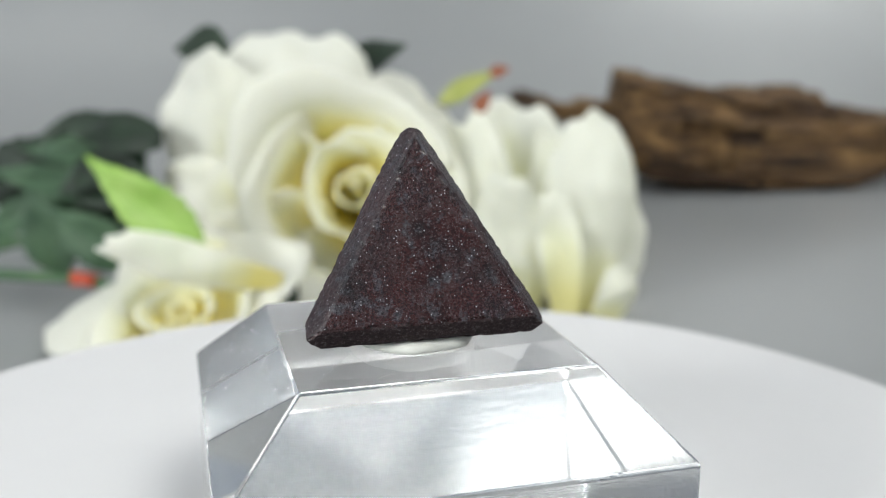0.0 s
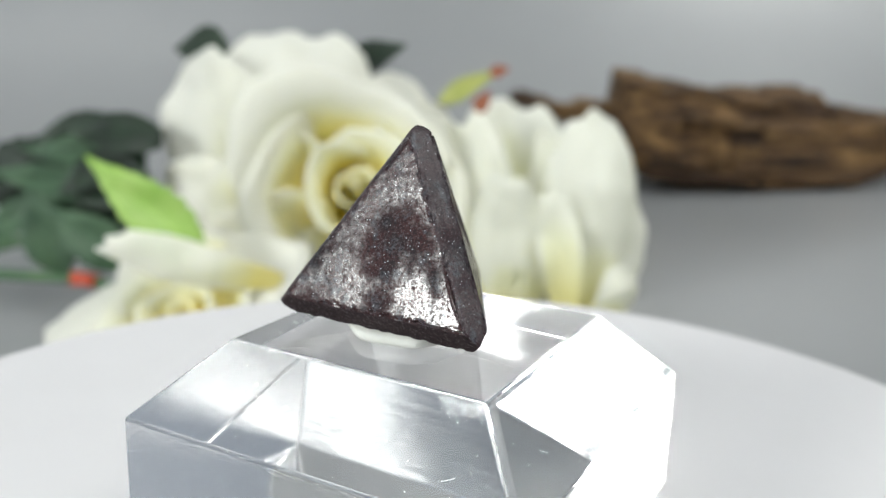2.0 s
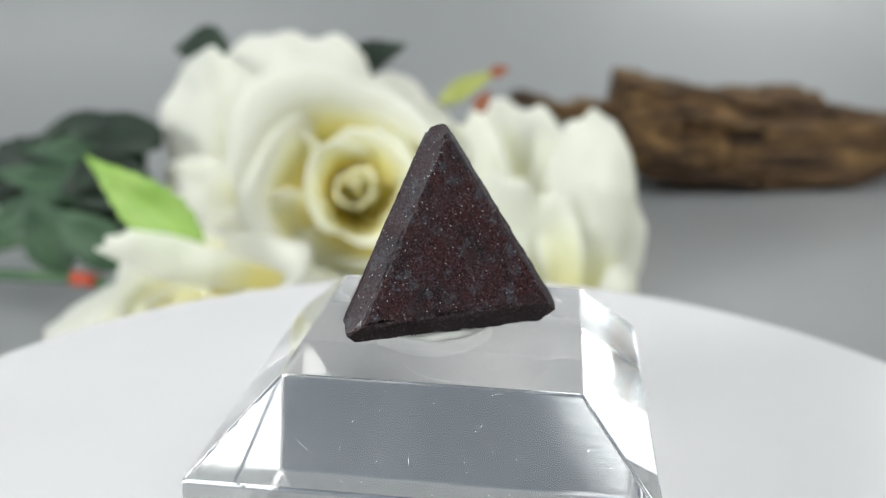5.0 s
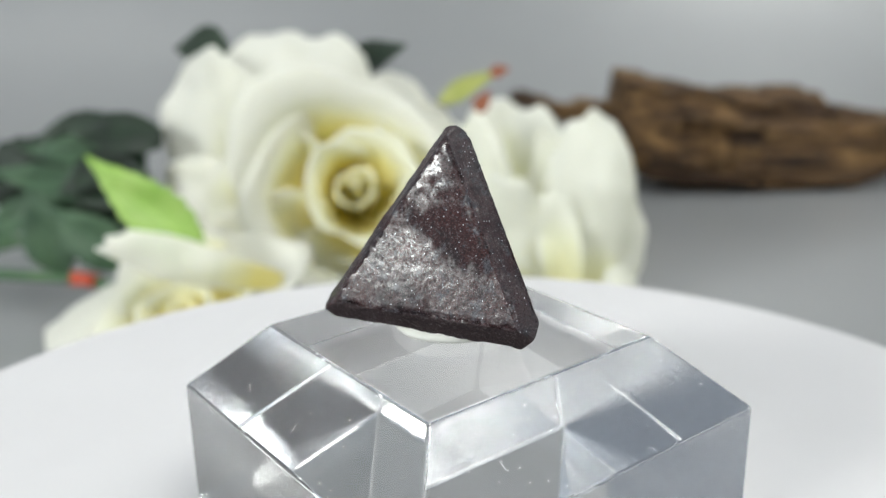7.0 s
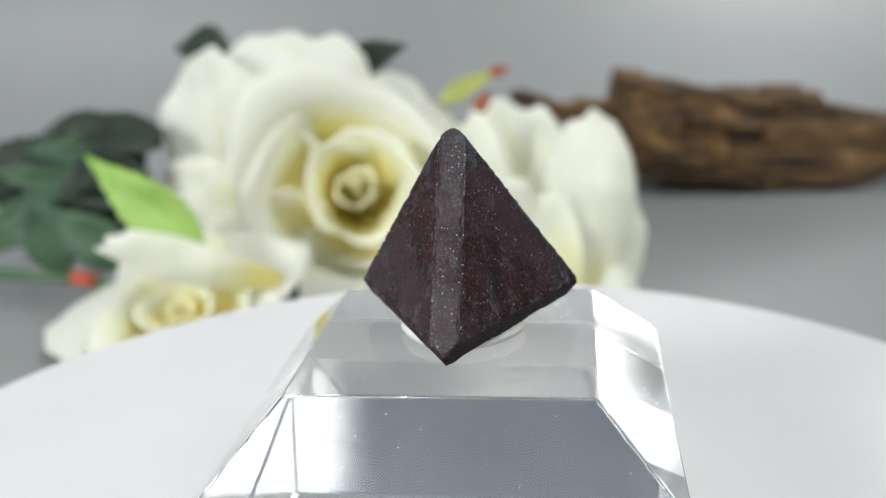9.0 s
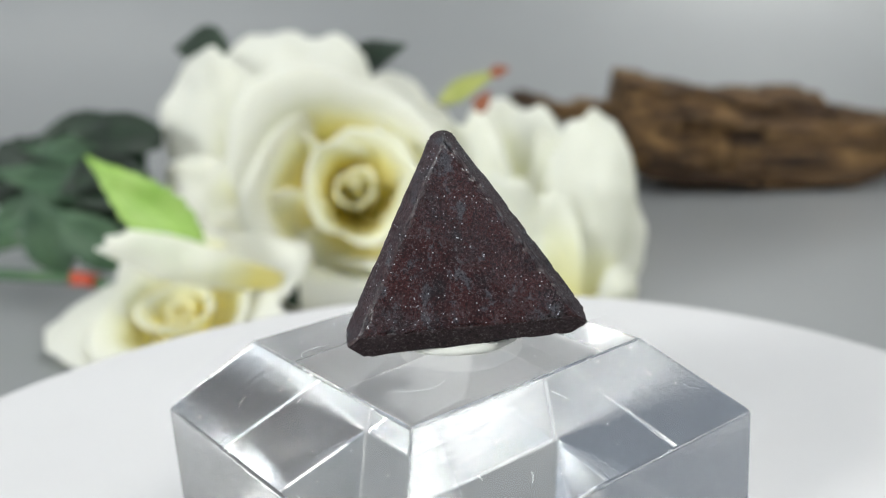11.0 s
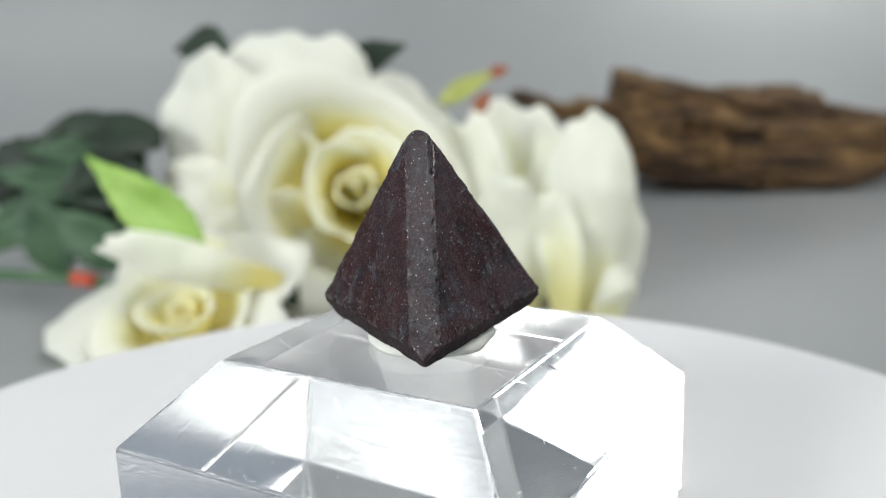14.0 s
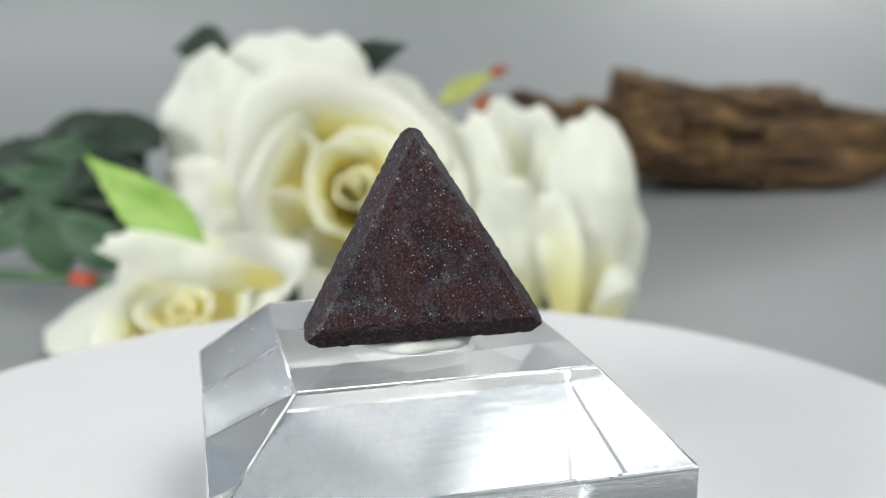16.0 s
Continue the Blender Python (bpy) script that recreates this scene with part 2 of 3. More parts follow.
FLOOR_Z = -0.76
setting(box_thing("floor", (-1.7, -2.0, FLOOR_Z - 0.1), (1.9, 1.6, FLOOR_Z), M_FLOOR), "plain brown floor of the room", "floor")
setting(box_thing("ceiling", (-1.7, -2.0, 1.75), (1.9, 1.6, 1.85), M_WALL), "plain grey ceiling of the room", "ceiling")
setting(box_thing("wall_north", (-1.7, 1.5, FLOOR_Z), (1.9, 1.6, 1.75), M_WALL), "plain grey painted wall", "wall")
setting(box_thing("wall_south", (-1.7, -2.0, FLOOR_Z), (1.9, -1.9, 1.75), M_WALL), "plain grey painted wall", "wall")
setting(box_thing("wall_east", (1.8, -1.9, FLOOR_Z), (1.9, 1.5, 1.75), M_WALL), "plain grey painted wall", "wall")


def window_wall():
    bm = bmesh.new()
    y0, y1, z0, z1 = -1.65, -0.85, 0.64, 1.06
    for lo, hi in (((-1.9, FLOOR_Z), (y0, 1.75)), ((y1, FLOOR_Z), (1.5, 1.75)), ((y0, FLOOR_Z), (y1, z0)), ((y0, z1), (y1, 1.75))):
        box(bm, (-1.7, lo[0], lo[1]), (-1.6, hi[0], hi[1]))
    return part("wall_west", bm, M_WALL)


setting(window_wall(), "plain grey wall with a window opening", "wall")


def skylight():
    """An unseen glowing ceiling pane behind the backdrop, half covered by ragged-edged slats, both added for
    reflections.
    """
    bm = bmesh.new()
    box(bm, (-1.45, 0.50, 1.740), (1.15, 1.49, 1.7495))
    pane = setting(part("glow_pane", bm, M_GLOW_PANE), "white glowing pane added in the ceiling for the block's bright reflections", "skylight")
    for x0, x1, y0, y1 in ((-1.49, 1.19, 0.46, 0.50), (-1.49, -1.45, 0.50, 1.49), (1.15, 1.19, 0.50, 1.49)):
        box_thing("pane_frame", (x0, y0, 1.725), (x1, y1, 1.7495), M_BASE, pane)
    # Made-up slats that darken part of the pane's image in the block.
    blind = new("blind")
    blind.location = (0, 0, 1.715)
    tagged(blind, "unseen grey-blue slats added under the glowing pane to mask part of it", "blind")
    rnd = random.Random(21)
    for k in range(33):
        y = 0.51 + 0.0295 * k
        edge = 0.47 - 0.30 * (y - 0.70) + rnd.uniform(-0.05, 0.05)
        left = -0.40 + rnd.uniform(-0.012, 0.012)
        bm = bmesh.new()
        tilt = rnd.uniform(-7, 7)
        bmesh.ops.create_cube(bm, size=1.0, matrix=pose((left + edge) / 2, y, 0, tilt, 0, 0) @ Matrix.Diagonal((edge - left, 0.0296, 0.0012, 1)))
        part("slat", bm, M_MASK_SLAT, blind)
    for x in (-0.30, 0.0):
        box_thing("cord", (x - 0.002, 0.50, 0.006), (x + 0.002, 1.48, 0.009), M_BASE, blind)
    for x, y in ((-0.30, 0.505), (0.0, 0.505), (-0.30, 1.47), (0.0, 1.47)):
        box_thing("bracket", (x - 0.006, y - 0.006, 0.009), (x + 0.006, y + 0.006, 0.0245), M_BASE, blind)


skylight()


def wardrobe():
    """A made-up dark wardrobe by the east wall, added only for a dark patch in the clear block."""
    top = new("wardrobe")
    top.location = (1.60, -0.80, FLOOR_Z)
    tagged(top, "unseen dark wardrobe shape added by the wall to darken the block's reflections", "wardrobe")
    box_thing("body", (-0.18, -0.60, 0.06), (0.19, 0.60, 2.10), M_DARK_PATCH, top, 0.004)
    box_thing("plinth", (-0.15, -0.58, 0.0), (0.19, 0.58, 0.06), M_DARK_PATCH, top)
    for side in (-1, 1):
        door = box_thing("door", (-0.205, min(0.004 * side, 0.595 * side), 0.08), (-0.182, max(0.004 * side, 0.595 * side), 2.08), M_DARK_PATCH, top, 0.003)
        box_thing("handle", (-0.235, 0.05 * side - 0.008, 1.0), (-0.2055, 0.05 * side + 0.008, 1.18), M_BASE, door, 0.003)


wardrobe()


def table():
    top = box_thing("table", (-0.75, -0.55, -0.035), (0.75, 1.12, -0.005), M_TABLE, None, 0.003)
    tagged(top, "plain wooden table under the white sheet", "table")
    for x in (-0.68, 0.68):
        for y in (-0.48, 1.02):
            box_thing("leg", (x - 0.03, y - 0.03, FLOOR_Z), (x + 0.03, y + 0.03, -0.035), M_TABLE, top, 0.003)


table()


def sweep():
    """A white sheet that lies on the table and curves up behind."""
    bm = bmesh.new()
    line = [(-0.5, 0.0), (-0.2, 0.0), (0.1, 0.0), (0.42, 0.0)]
    r = 0.30
    line += [(0.42 + r * math.sin(a), r - r * math.cos(a)) for a in (radians(85) * k / 16 for k in range(1, 17))]
    y, z = line[-1]
    line += [(y + 0.05, z + 0.45)]
    grid = [[Vector((x, yy, zz - 0.002)) for yy, zz in line] for x in (-0.72, -0.36, 0.0, 0.36, 0.72)]
    sheet(bm, grid, 0.004)
    return part("backdrop", bm, M_SWEEP, None, "", True)


setting(sweep(), "seamless white semi-gloss backdrop sheet curving up", "backdrop")


# ---- turntable, stand, putty, pyramid ----
def turntable():
    bm = bmesh.new()
    turned(bm, [(0, 0), (0.066, 0), (0.068, 0.002), (0.068, 0.022), (0.064, 0.025), (0.02, 0.025), (0.02, 0.030), (0, 0.030)])
    base = part("turntable", bm, M_BASE, None, "round white motorised turntable on the sheet")
    tagged(base, category="turntable")
    bm = bmesh.new()
    r, z = 0.0934, -STAND_H
    turned(bm, [(0, z), (r - 0.0012, z), (r - 0.0004, z - 0.0004), (r, z - 0.0012), (r, z - 0.003), (r - 0.001, z - 0.004), (0, z - 0.004)], 160)
    bmesh.ops.translate(bm, verts=bm.verts[:], vec=(-0.0029, 0.0024, 0))
    return base, part("platter", bm, M_PLATTER, base, "round white turning platter")


TURNTABLE, PLATTER = turntable()


def stand():
    """A square acrylic block with broad sloping shoulders."""
    bm = bmesh.new()
    cx, cy, ax, ay, bx, by = -0.00255, 0.00101, 0.01635, 0.01609, 0.025, 0.02465
    rows = []
    for hx, hy, ox, z in ((ax, ay, 0.00034, 0.0), (bx, by, 0, -0.00889), (bx, by, 0, -STAND_H + 0.00045)):
        rows.append([bm.verts.new((cx + ox + sx * hx, cy + sy * hy, z)) for sx, sy in ((-1, -1), (1, -1), (1, 1), (-1, 1))])
    bm.faces.new(rows[0])
    bm.faces.new(rows[2][::-1])
    for a, b in zip(rows, rows[1:]):
        for i in range(4):
            j = (i + 1) % 4
            bm.faces.new((a[j], a[i], b[i], b[j]))
    bmesh.ops.recalc_face_normals(bm, faces=bm.faces[:])
    bmesh.ops.bevel(bm, geom=bm.edges[:], offset=0.00032, segments=3, profile=0.5, affect="EDGES")
    bm.normal_update()
    for f in bm.faces:
        f.material_index = 1 if abs(f.normal.z) < 0.1 and f.calc_area() > 1e-4 else 0
    ob = part("display_stand", bm, M_ACRYLIC)
    ob.data.materials.append(M_MILLED)
    return tagged(ob, "clear acrylic display block with sloping shoulders on the platter", "stand")


STAND = stand()


def fibres():
    """Fine pale hairs, scratches and specks of dust on the faces of the block."""
    rnd = random.Random(5)
    bm = bmesh.new()
    cx, cy = -0.00255, 0.00101
    for k in range(230):
        side = k % 5
        if side == 4:
            p = Vector((cx + rnd.uniform(-0.0155, 0.0155), cy + rnd.uniform(-0.0152, 0.0152), 0.00004))
            e1, e2 = Vector((1, 0, 0)), Vector((0, 1, 0))
        else:
            f, g = rnd.uniform(0.04, 0.96), rnd.uniform(-0.92, 0.92)
            h = 0.01635 + (0.025 - 0.01635) * f + 0.00003
            turn = Matrix.Rotation(math.pi / 2 * side, 3, "Z")
            p = turn @ Vector((h, g * h, -0.00889 * f + 0.00004)) + Vector((cx, cy, 0))
            e1, e2 = turn @ Vector((0, 1, 0)), turn @ Vector((0.697, 0, -0.717))
        long = rnd.uniform(0.0006, 0.0022) if rnd.random() < 0.10 else rnd.uniform(0.00005, 0.00025)
        a, bend = rnd.uniform(0, math.tau), rnd.uniform(-1.6, 1.6)
        line = []
        n = 7 if long > 0.0005 else 3
        for i in range(n):
            line.append(p.copy())
            a += bend / n + rnd.uniform(-0.3, 0.3)
            p = p + (e1 * math.cos(a) + e2 * math.sin(a)) * long / n
        r = rnd.uniform(0.000009, 0.000015) if n == 7 else rnd.choice((0.000012, 0.000016, 0.00002, 0.00003, 0.000045))
        tube(bm, line, [r] * n, 4)
    for x, y, z, a, bend, long in ((0.0100, -0.0020, 0.00006, 0.4, 1.2, 0.010), (-0.0120, 0.0080, 0.00006, 2.2, -1.5, 0.008), (-0.0080, -0.0120, 0.00006, 3.6, 1.0, 0.007), (0.0060, 0.0120, 0.00006, 1.2, 1.8, 0.006)):
        p, line = Vector((x, y, z)), []
        for i in range(14):
            line.append(p.copy())
            a += bend / 14
            p = p + Vector((math.cos(a), math.sin(a), 0.12 * math.sin(i / 4))) * long / 14
        tube(bm, line, [0.000016] * 14, 4)
    ob = part("lint", bm, M_LINT, STAND, "pale fibres, scratches and dust")
    return tagged(ob, kind="stuff")


fibres()
CORNERS = [Vector((-0.0166, -0.0085, 0.0035)), Vector((0.0100, -0.0086, 0.0035)), Vector((-0.0027, 0.0141, 0.0030))]
APEX = Vector((-0.00306, -0.00024, 0.0251))


def pyramid():
    """A three-sided pyramid with planed-off edges and a worn, pitted surface."""
    mid = (CORNERS[0] + CORNERS[1] + CORNERS[2]) / 3
    half = 0.00128
    planes = []
    for i in range(3):
        a, b = CORNERS[i], CORNERS[(i + 1) % 3]
        u = (b - a).normalized()
        n = u.cross(APEX - (a + b) / 2).normalized()
        ta, tb = [], []
        for c, out in ((a, ta), (b, tb)):
            radial = Vector((c.x - mid.x, c.y - mid.y, 0)).normalized()
            tang = Vector((-radial.y, radial.x, 0))
            s = (1 if tang.dot(u) > 0 else -1) * (1 if out is ta else -1)
            out.extend([c + tang * half * s, APEX + tang * half * 1.3 * s])
        d = sum(n.dot(p) for p in ta + tb) / 4
        planes.append((n * d, n))
    for c in CORNERS:
        radial = Vector((c.x - mid.x, c.y - mid.y, 0)).normalized()
        tang = Vector((-radial.y, radial.x, 0))
        n = (c - APEX).cross(tang).normalized()
        n = n if n.dot(radial) > 0 else -n
        planes.append((c, n))
    z0 = 0.0015
    planes.append((Vector((0, 0, z0)), Vector((0.0, -0.045, -1)).normalized()))
    for i in range(3):
        u = (CORNERS[(i + 1) % 3] - CORNERS[i]).normalized()
        out = Vector((u.y, -u.x, 0))
        m = (CORNERS[i] + CORNERS[(i + 1) % 3]) / 2
        planes.append((Vector((m.x, m.y, 0.0036)) + out * 0.00050, (out * 0.85 + Vector((0, 0, -0.5))).normalized()))
    for c in CORNERS:
        radial = Vector((c.x - mid.x, c.y - mid.y, 0)).normalized()
        planes.append((Vector((c.x, c.y, c.z - 0.0019)) + radial * 0.0002, (radial * 0.8 + Vector((0, 0, -0.6))).normalized()))
    planes.append((APEX - Vector((0, 0, 0.0006)), Vector((0.15, 0.1, 1)).normalized()))
    bm = bmesh.new()
    bmesh.ops.create_cube(bm, size=0.12)
    for co, no in planes:
        bmesh.ops.bisect_plane(bm, geom=bm.verts[:] + bm.edges[:] + bm.faces[:], plane_co=co, plane_no=no, clear_outer=True, dist=1e-7)
        bmesh.ops.holes_fill(bm, edges=[e for e in bm.edges if e.is_boundary])
    bmesh.ops.remove_doubles(bm, verts=bm.verts[:], dist=1e-5)
    bmesh.ops.recalc_face_normals(bm, faces=bm.faces[:])
    ridges = [(e.verts[0].co.copy(), e.verts[1].co.copy()) for e in bm.edges if e.calc_face_angle(0) > 0.3]
    bmesh.ops.bevel(bm, geom=bm.edges[:], offset=0.0002, segments=1, affect="EDGES")
    bmesh.ops.triangulate(bm, faces=bm.faces[:])
    for _ in range(12):
        long = [e for e in bm.edges if e.calc_length() > 0.00034]
        if not long:
            break
        bmesh.ops.subdivide_edges(bm, edges=long, cuts=1)
        bmesh.ops.triangulate(bm, faces=[f for f in bm.faces if len(f.verts) > 3])
    bm.normal_update()
    for v in bm.verts:
        near = 1.0
        for p, q in ridges:
            d = q - p
            k = max(0.0, min(1.0, (v.co - p).dot(d) / d.length_squared))
            near = min(near, (v.co - p - d * k).length)
        edge = max(0.0, 1.0 - near / 0.00055)
        fine = noise.noise(v.co * 1400) * 0.000012 + noise.noise(v.co * 210) * 0.00003
        chip = max(0.0, noise.noise(v.co * 1300 + Vector((5, 2, 9)))) * 0.00058 * edge
        chip += max(0.0, noise.noise(v.co * 330 + Vector((1, 7, 3))) - 0.10) * 0.0007 * edge
        v.co += v.normal * (fine - chip)
    for f in bm.faces:
        f.material_index = 1 if f.normal.z < -0.2 else 2 if f.normal.z > 0.48 else 0
    ob = part("pyramid", bm, M_STONE, None, "", True)
    ob.data.materials.append(M_STONE_ROUGH)
    ob.data.materials.append(M_STONE_EDGE)
    return tagged(ob, "dark red-brown speckled three-sided stone pyramid with planed edges", "pyramid")


PYRAMID = pyramid()


def putty():
    bm = bmesh.new()
    c = (CORNERS[0] + CORNERS[1] + CORNERS[2]) / 3
    turned(bm, [(0, 0.0), (0.0060, 0.0), (0.0071, 0.0004), (0.0074, 0.0009), (0.0070, 0.0016), (0.0055, 0.0019), (0, 0.0020)], 64)
    for v in bm.verts:
        k = 1 + 0.07 * noise.noise(Vector((v.co.x, v.co.y, 0)) * 260)
        v.co = Vector((v.co.x * k + c.x, v.co.y * k + c.y, v.co.z))
    ob = part("putty", bm, M_PUTTY, None, "", True)
    return tagged(ob, "flattened disc of off-white putty on the acrylic block", "putty")


PUTTY = putty()


# ---- driftwood ----
def driftwood():
    tops = [(0.040, 0.050), (0.064, 0.045), (0.0915, 0.043), (0.0930, 0.0590), (0.105, 0.0570), (0.133, 0.0520), (0.150, 0.0480), (0.166, 0.0495), (0.193, 0.0490), (0.1950, 0.0445), (0.204, 0.0395), (0.222, 0.037), (0.27, 0.030), (0.30, 0.022)]
    lows = [(0.040, 0.045), (0.064, 0.035), (0.086, 0.030), (0.0885, 0.020), (0.105, 0.0075), (0.133, 0.003), (0.16, 0.001), (0.209, 0.001), (0.222, 0.006), (0.232, 0.014), (0.27, 0.019), (0.30, 0.018)]

    def value(line, x):
        for (a, p), (b, q) in zip(line, line[1:]):
            if x <= b:
                return p + (q - p) * (x - a) / (b - a)
        return line[-1][1]

    bm = bmesh.new()
    rings, steps, count = [], 72, 190
    for i in range(count):
        x = 0.040 + 0.26 * i / (count - 1)
        hi, lo = value(tops, x), value(lows, x)
        deep = 0.010 + 0.020 * min(1, max(0, (x - 0.08) / 0.03))
        ring = []
        step_x = math.floor(x * 95 + noise.noise(Vector((x * 40, 3, 1)))) / 95
        for k in range(steps):
            a = math.tau * k / steps
            cy, cz = math.cos(a), math.sin(a)
            cy, cz = (abs(cy) ** 0.45) * (1 if cy > 0 else -1), (abs(cz) ** 0.45) * (1 if cz > 0 else -1)
            layer = math.floor(cz * 9 + 1.5 * noise.noise(Vector((x * 25, 1, 2)))) / 9
            ridge = noise.noise(Vector((x * 10, layer * 9, cy * 3))) * 0.30 + noise.noise(Vector((x * 40, cy * 17, cz * 24))) * 0.08
            chip = noise.noise(Vector((step_x * 60, cy * 2, 5))) * 0.0045
            z = (hi + lo) / 2 - 0.002 + cz * (hi - lo) / 2 * (1 + 0.04 * ridge) + (chip if cz > 0.6 else 0)
            ring.append(bm.verts.new((x, 0.385 + cy * deep * (1 + ridge), max(0.0003, z))))
        rings.append(ring)
    for a, b in zip(rings, rings[1:]):
        for k in range(steps):
            bm.faces.new((a[k], b[k], b[(k + 1) % steps], a[(k + 1) % steps]))
    bm.faces.new(rings[0][::-1])
    bm.faces.new(rings[-1])
    bmesh.ops.recalc_face_normals(bm, faces=bm.faces[:])
    return tagged(part("driftwood", bm, M_WOOD), "weathered brown piece of driftwood with a jagged top", "driftwood")


driftwood()


# ---- roses ----
def petal_mesh(radius, height, width, curl, seed, lean=0.0, reach=1.0, wide=15, tall=15):
    """One cupped petal round the z axis; reach: how far along the dye gradient its tip lies."""
    rnd = random.Random(seed)
    tilt = rnd.uniform(-0.10, 0.10)
    notch = rnd.uniform(-0.5, 0.5)
    roll_side = rnd.choice((-1, 1))
    grid = []
    for i in range(wide):
        u = 2 * i / (wide - 1) - 1
        row = []
        for j in range(tall):
            v = j / (tall - 1)
            top = 1 - 0.22 * abs(u) ** 2.5 + 0.03 * math.sin(4 * u + seed) - 0.05 * math.exp(-((u - notch) * 5) ** 2)
            w = v * top
            spread = width * (0.35 + 0.65 * math.sin(min(1, w / 0.62) * math.pi / 2))
            a = u * spread
            bulge = math.sin(min(1, w / 0.55) * math.pi / 2)
            r = radius * (0.12 + 0.88 * bulge) * (1 + 0.12 * u + tilt * u) + lean * w * w * height
            z = height * (w - 0.10 * w * w)
            if w > 0.66:
                q = (w - 0.66) / 0.34
                k = curl * (1 + 0.5 * roll_side * u)
                r += k * radius * q * q
                z -= k * height * 0.34 * q * q * q
            p = Vector((r * math.cos(a), r * math.sin(a), z))
            n1 = Vector((noise.noise(p * 45 + Vector((seed, 0, 0))), noise.noise(p * 45 + Vector((0, seed, 3))), noise.noise(p * 45 + Vector((7, 0, seed)))))
            n2 = noise.noise(p * 150 + Vector((seed, 4, 1)))
            p += n1 * 0.0038 * (0.2 + w) + Vector((math.cos(a), math.sin(a), 0.3)) * n2 * 0.0017 * w
            row.append(p)
        grid.append(row)
    bm = bmesh.new()
    sheet(bm, grid, 0.0004)
    uv = bm.loops.layers.uv["UVMap"]
    for f in bm.faces:
        for l in f.loops:
            l[uv].uv.y *= reach
    return bm


def placed_petal(base, tip, half, cup, arch, curl, reach, twist, seed):
    """One broad petal from its base to its tip; cup > 0 is hollow towards the front, arch bulges forward, curl bends the rim back."""
    rnd = random.Random(seed)
    base, tip = Vector(base), Vector(tip)
    along = tip - base
    length = along.length
    along.normalize()
    front = Vector((0, -1, 0.25))
    front = (front - along * front.dot(along)).normalized()
    front = Matrix.Rotation(radians(twist), 3, along) @ front
    side = along.cross(front).normalized()
    notch, wave = rnd.uniform(-0.5, 0.5), rnd.uniform(0, 6)
    wide, tall = 21, 19
    grid = []
    for i in range(wide):
        u = 2 * i / (wide - 1) - 1
        row = []
        for j in range(tall):
            v = j / (tall - 1)
            w = v * (1 - 0.34 * abs(u) ** 2.8 + 0.040 * math.sin(4.3 * u + wave) + 0.018 * math.sin(10.7 * u + 2 * wave) - 0.04 * math.exp(-((u - notch) * 4) ** 2))
            spread = half * (0.32 + 0.68 * math.sin(min(1, w / 0.6) * math.pi / 2))
            bend = cup * 1.3
            p = base + along * (length * w)
            p += side * (spread * math.sin(u * abs(bend)) / abs(bend)) + front * (spread * (1 - math.cos(u * bend)) / bend)
            p += front * (arch * length * math.sin(math.pi * min(1, w)))
            q = max(0.0, (w - 0.70) / 0.30)
            edge = max(0.0, abs(u) - 0.75) / 0.25
            p -= front * (curl * half * (q * q + 0.5 * edge * edge * w)) + along * (abs(curl) * half * 0.35 * q ** 3)
            n1 = noise.noise(p * 42 + Vector((seed, 0, 0)))
            n2 = noise.noise(p * 120 + Vector((0, seed, 3)))
            p += front * (n1 * 0.0058 + n2 * 0.0026) * (0.25 + w) + along * noise.noise(p * 60 + Vector((3, seed, 0))) * 0.003 * w
            row.append(p)
        grid.append(row)
    bm = bmesh.new()
    sheet(bm, grid, 0.0004)
    uv = bm.loops.layers.uv["UVMap"]
    for f in bm.faces:
        for l in f.loops:
            l[uv].uv.y *= reach
    return bm


def leaf(name, base, tip, width, up, label, material, thing, teeth=9, fold=0.25, sag=0.1):
    home = thing.location
    base, tip = Vector(base) - home, Vector(tip) - home
    along = tip - base
    length = along.length
    along.normalize()
    up = Vector(up)
    side = along.cross(up).normalized()
    up = side.cross(along).normalized()
    wide, tall = 9, 37
    grid = []
    for i in range(wide):
        u = 2 * i / (wide - 1) - 1
        row = []
        for j in range(tall):
            v = j / (tall - 1)
            w = width * (math.sin(math.pi * v ** 0.7) ** 1.15 if 0 < v < 1 else 0.0) + 0.0004
            w *= 1 + (0.20 * (1 - (v * teeth) % 1.0) if abs(u) > 0.9 else 0)
            lift = fold * abs(u) * w - sag * length * (v * v) + 0.02 * length * math.sin(9 * v + 3 * u)
            row.append(base + along * (v * length) + side * (u * w) + up * lift)
        grid.append(row)
    bm = bmesh.new()
    sheet(bm, grid, 0.0005)
    return part(name, bm, material, thing, label, True)



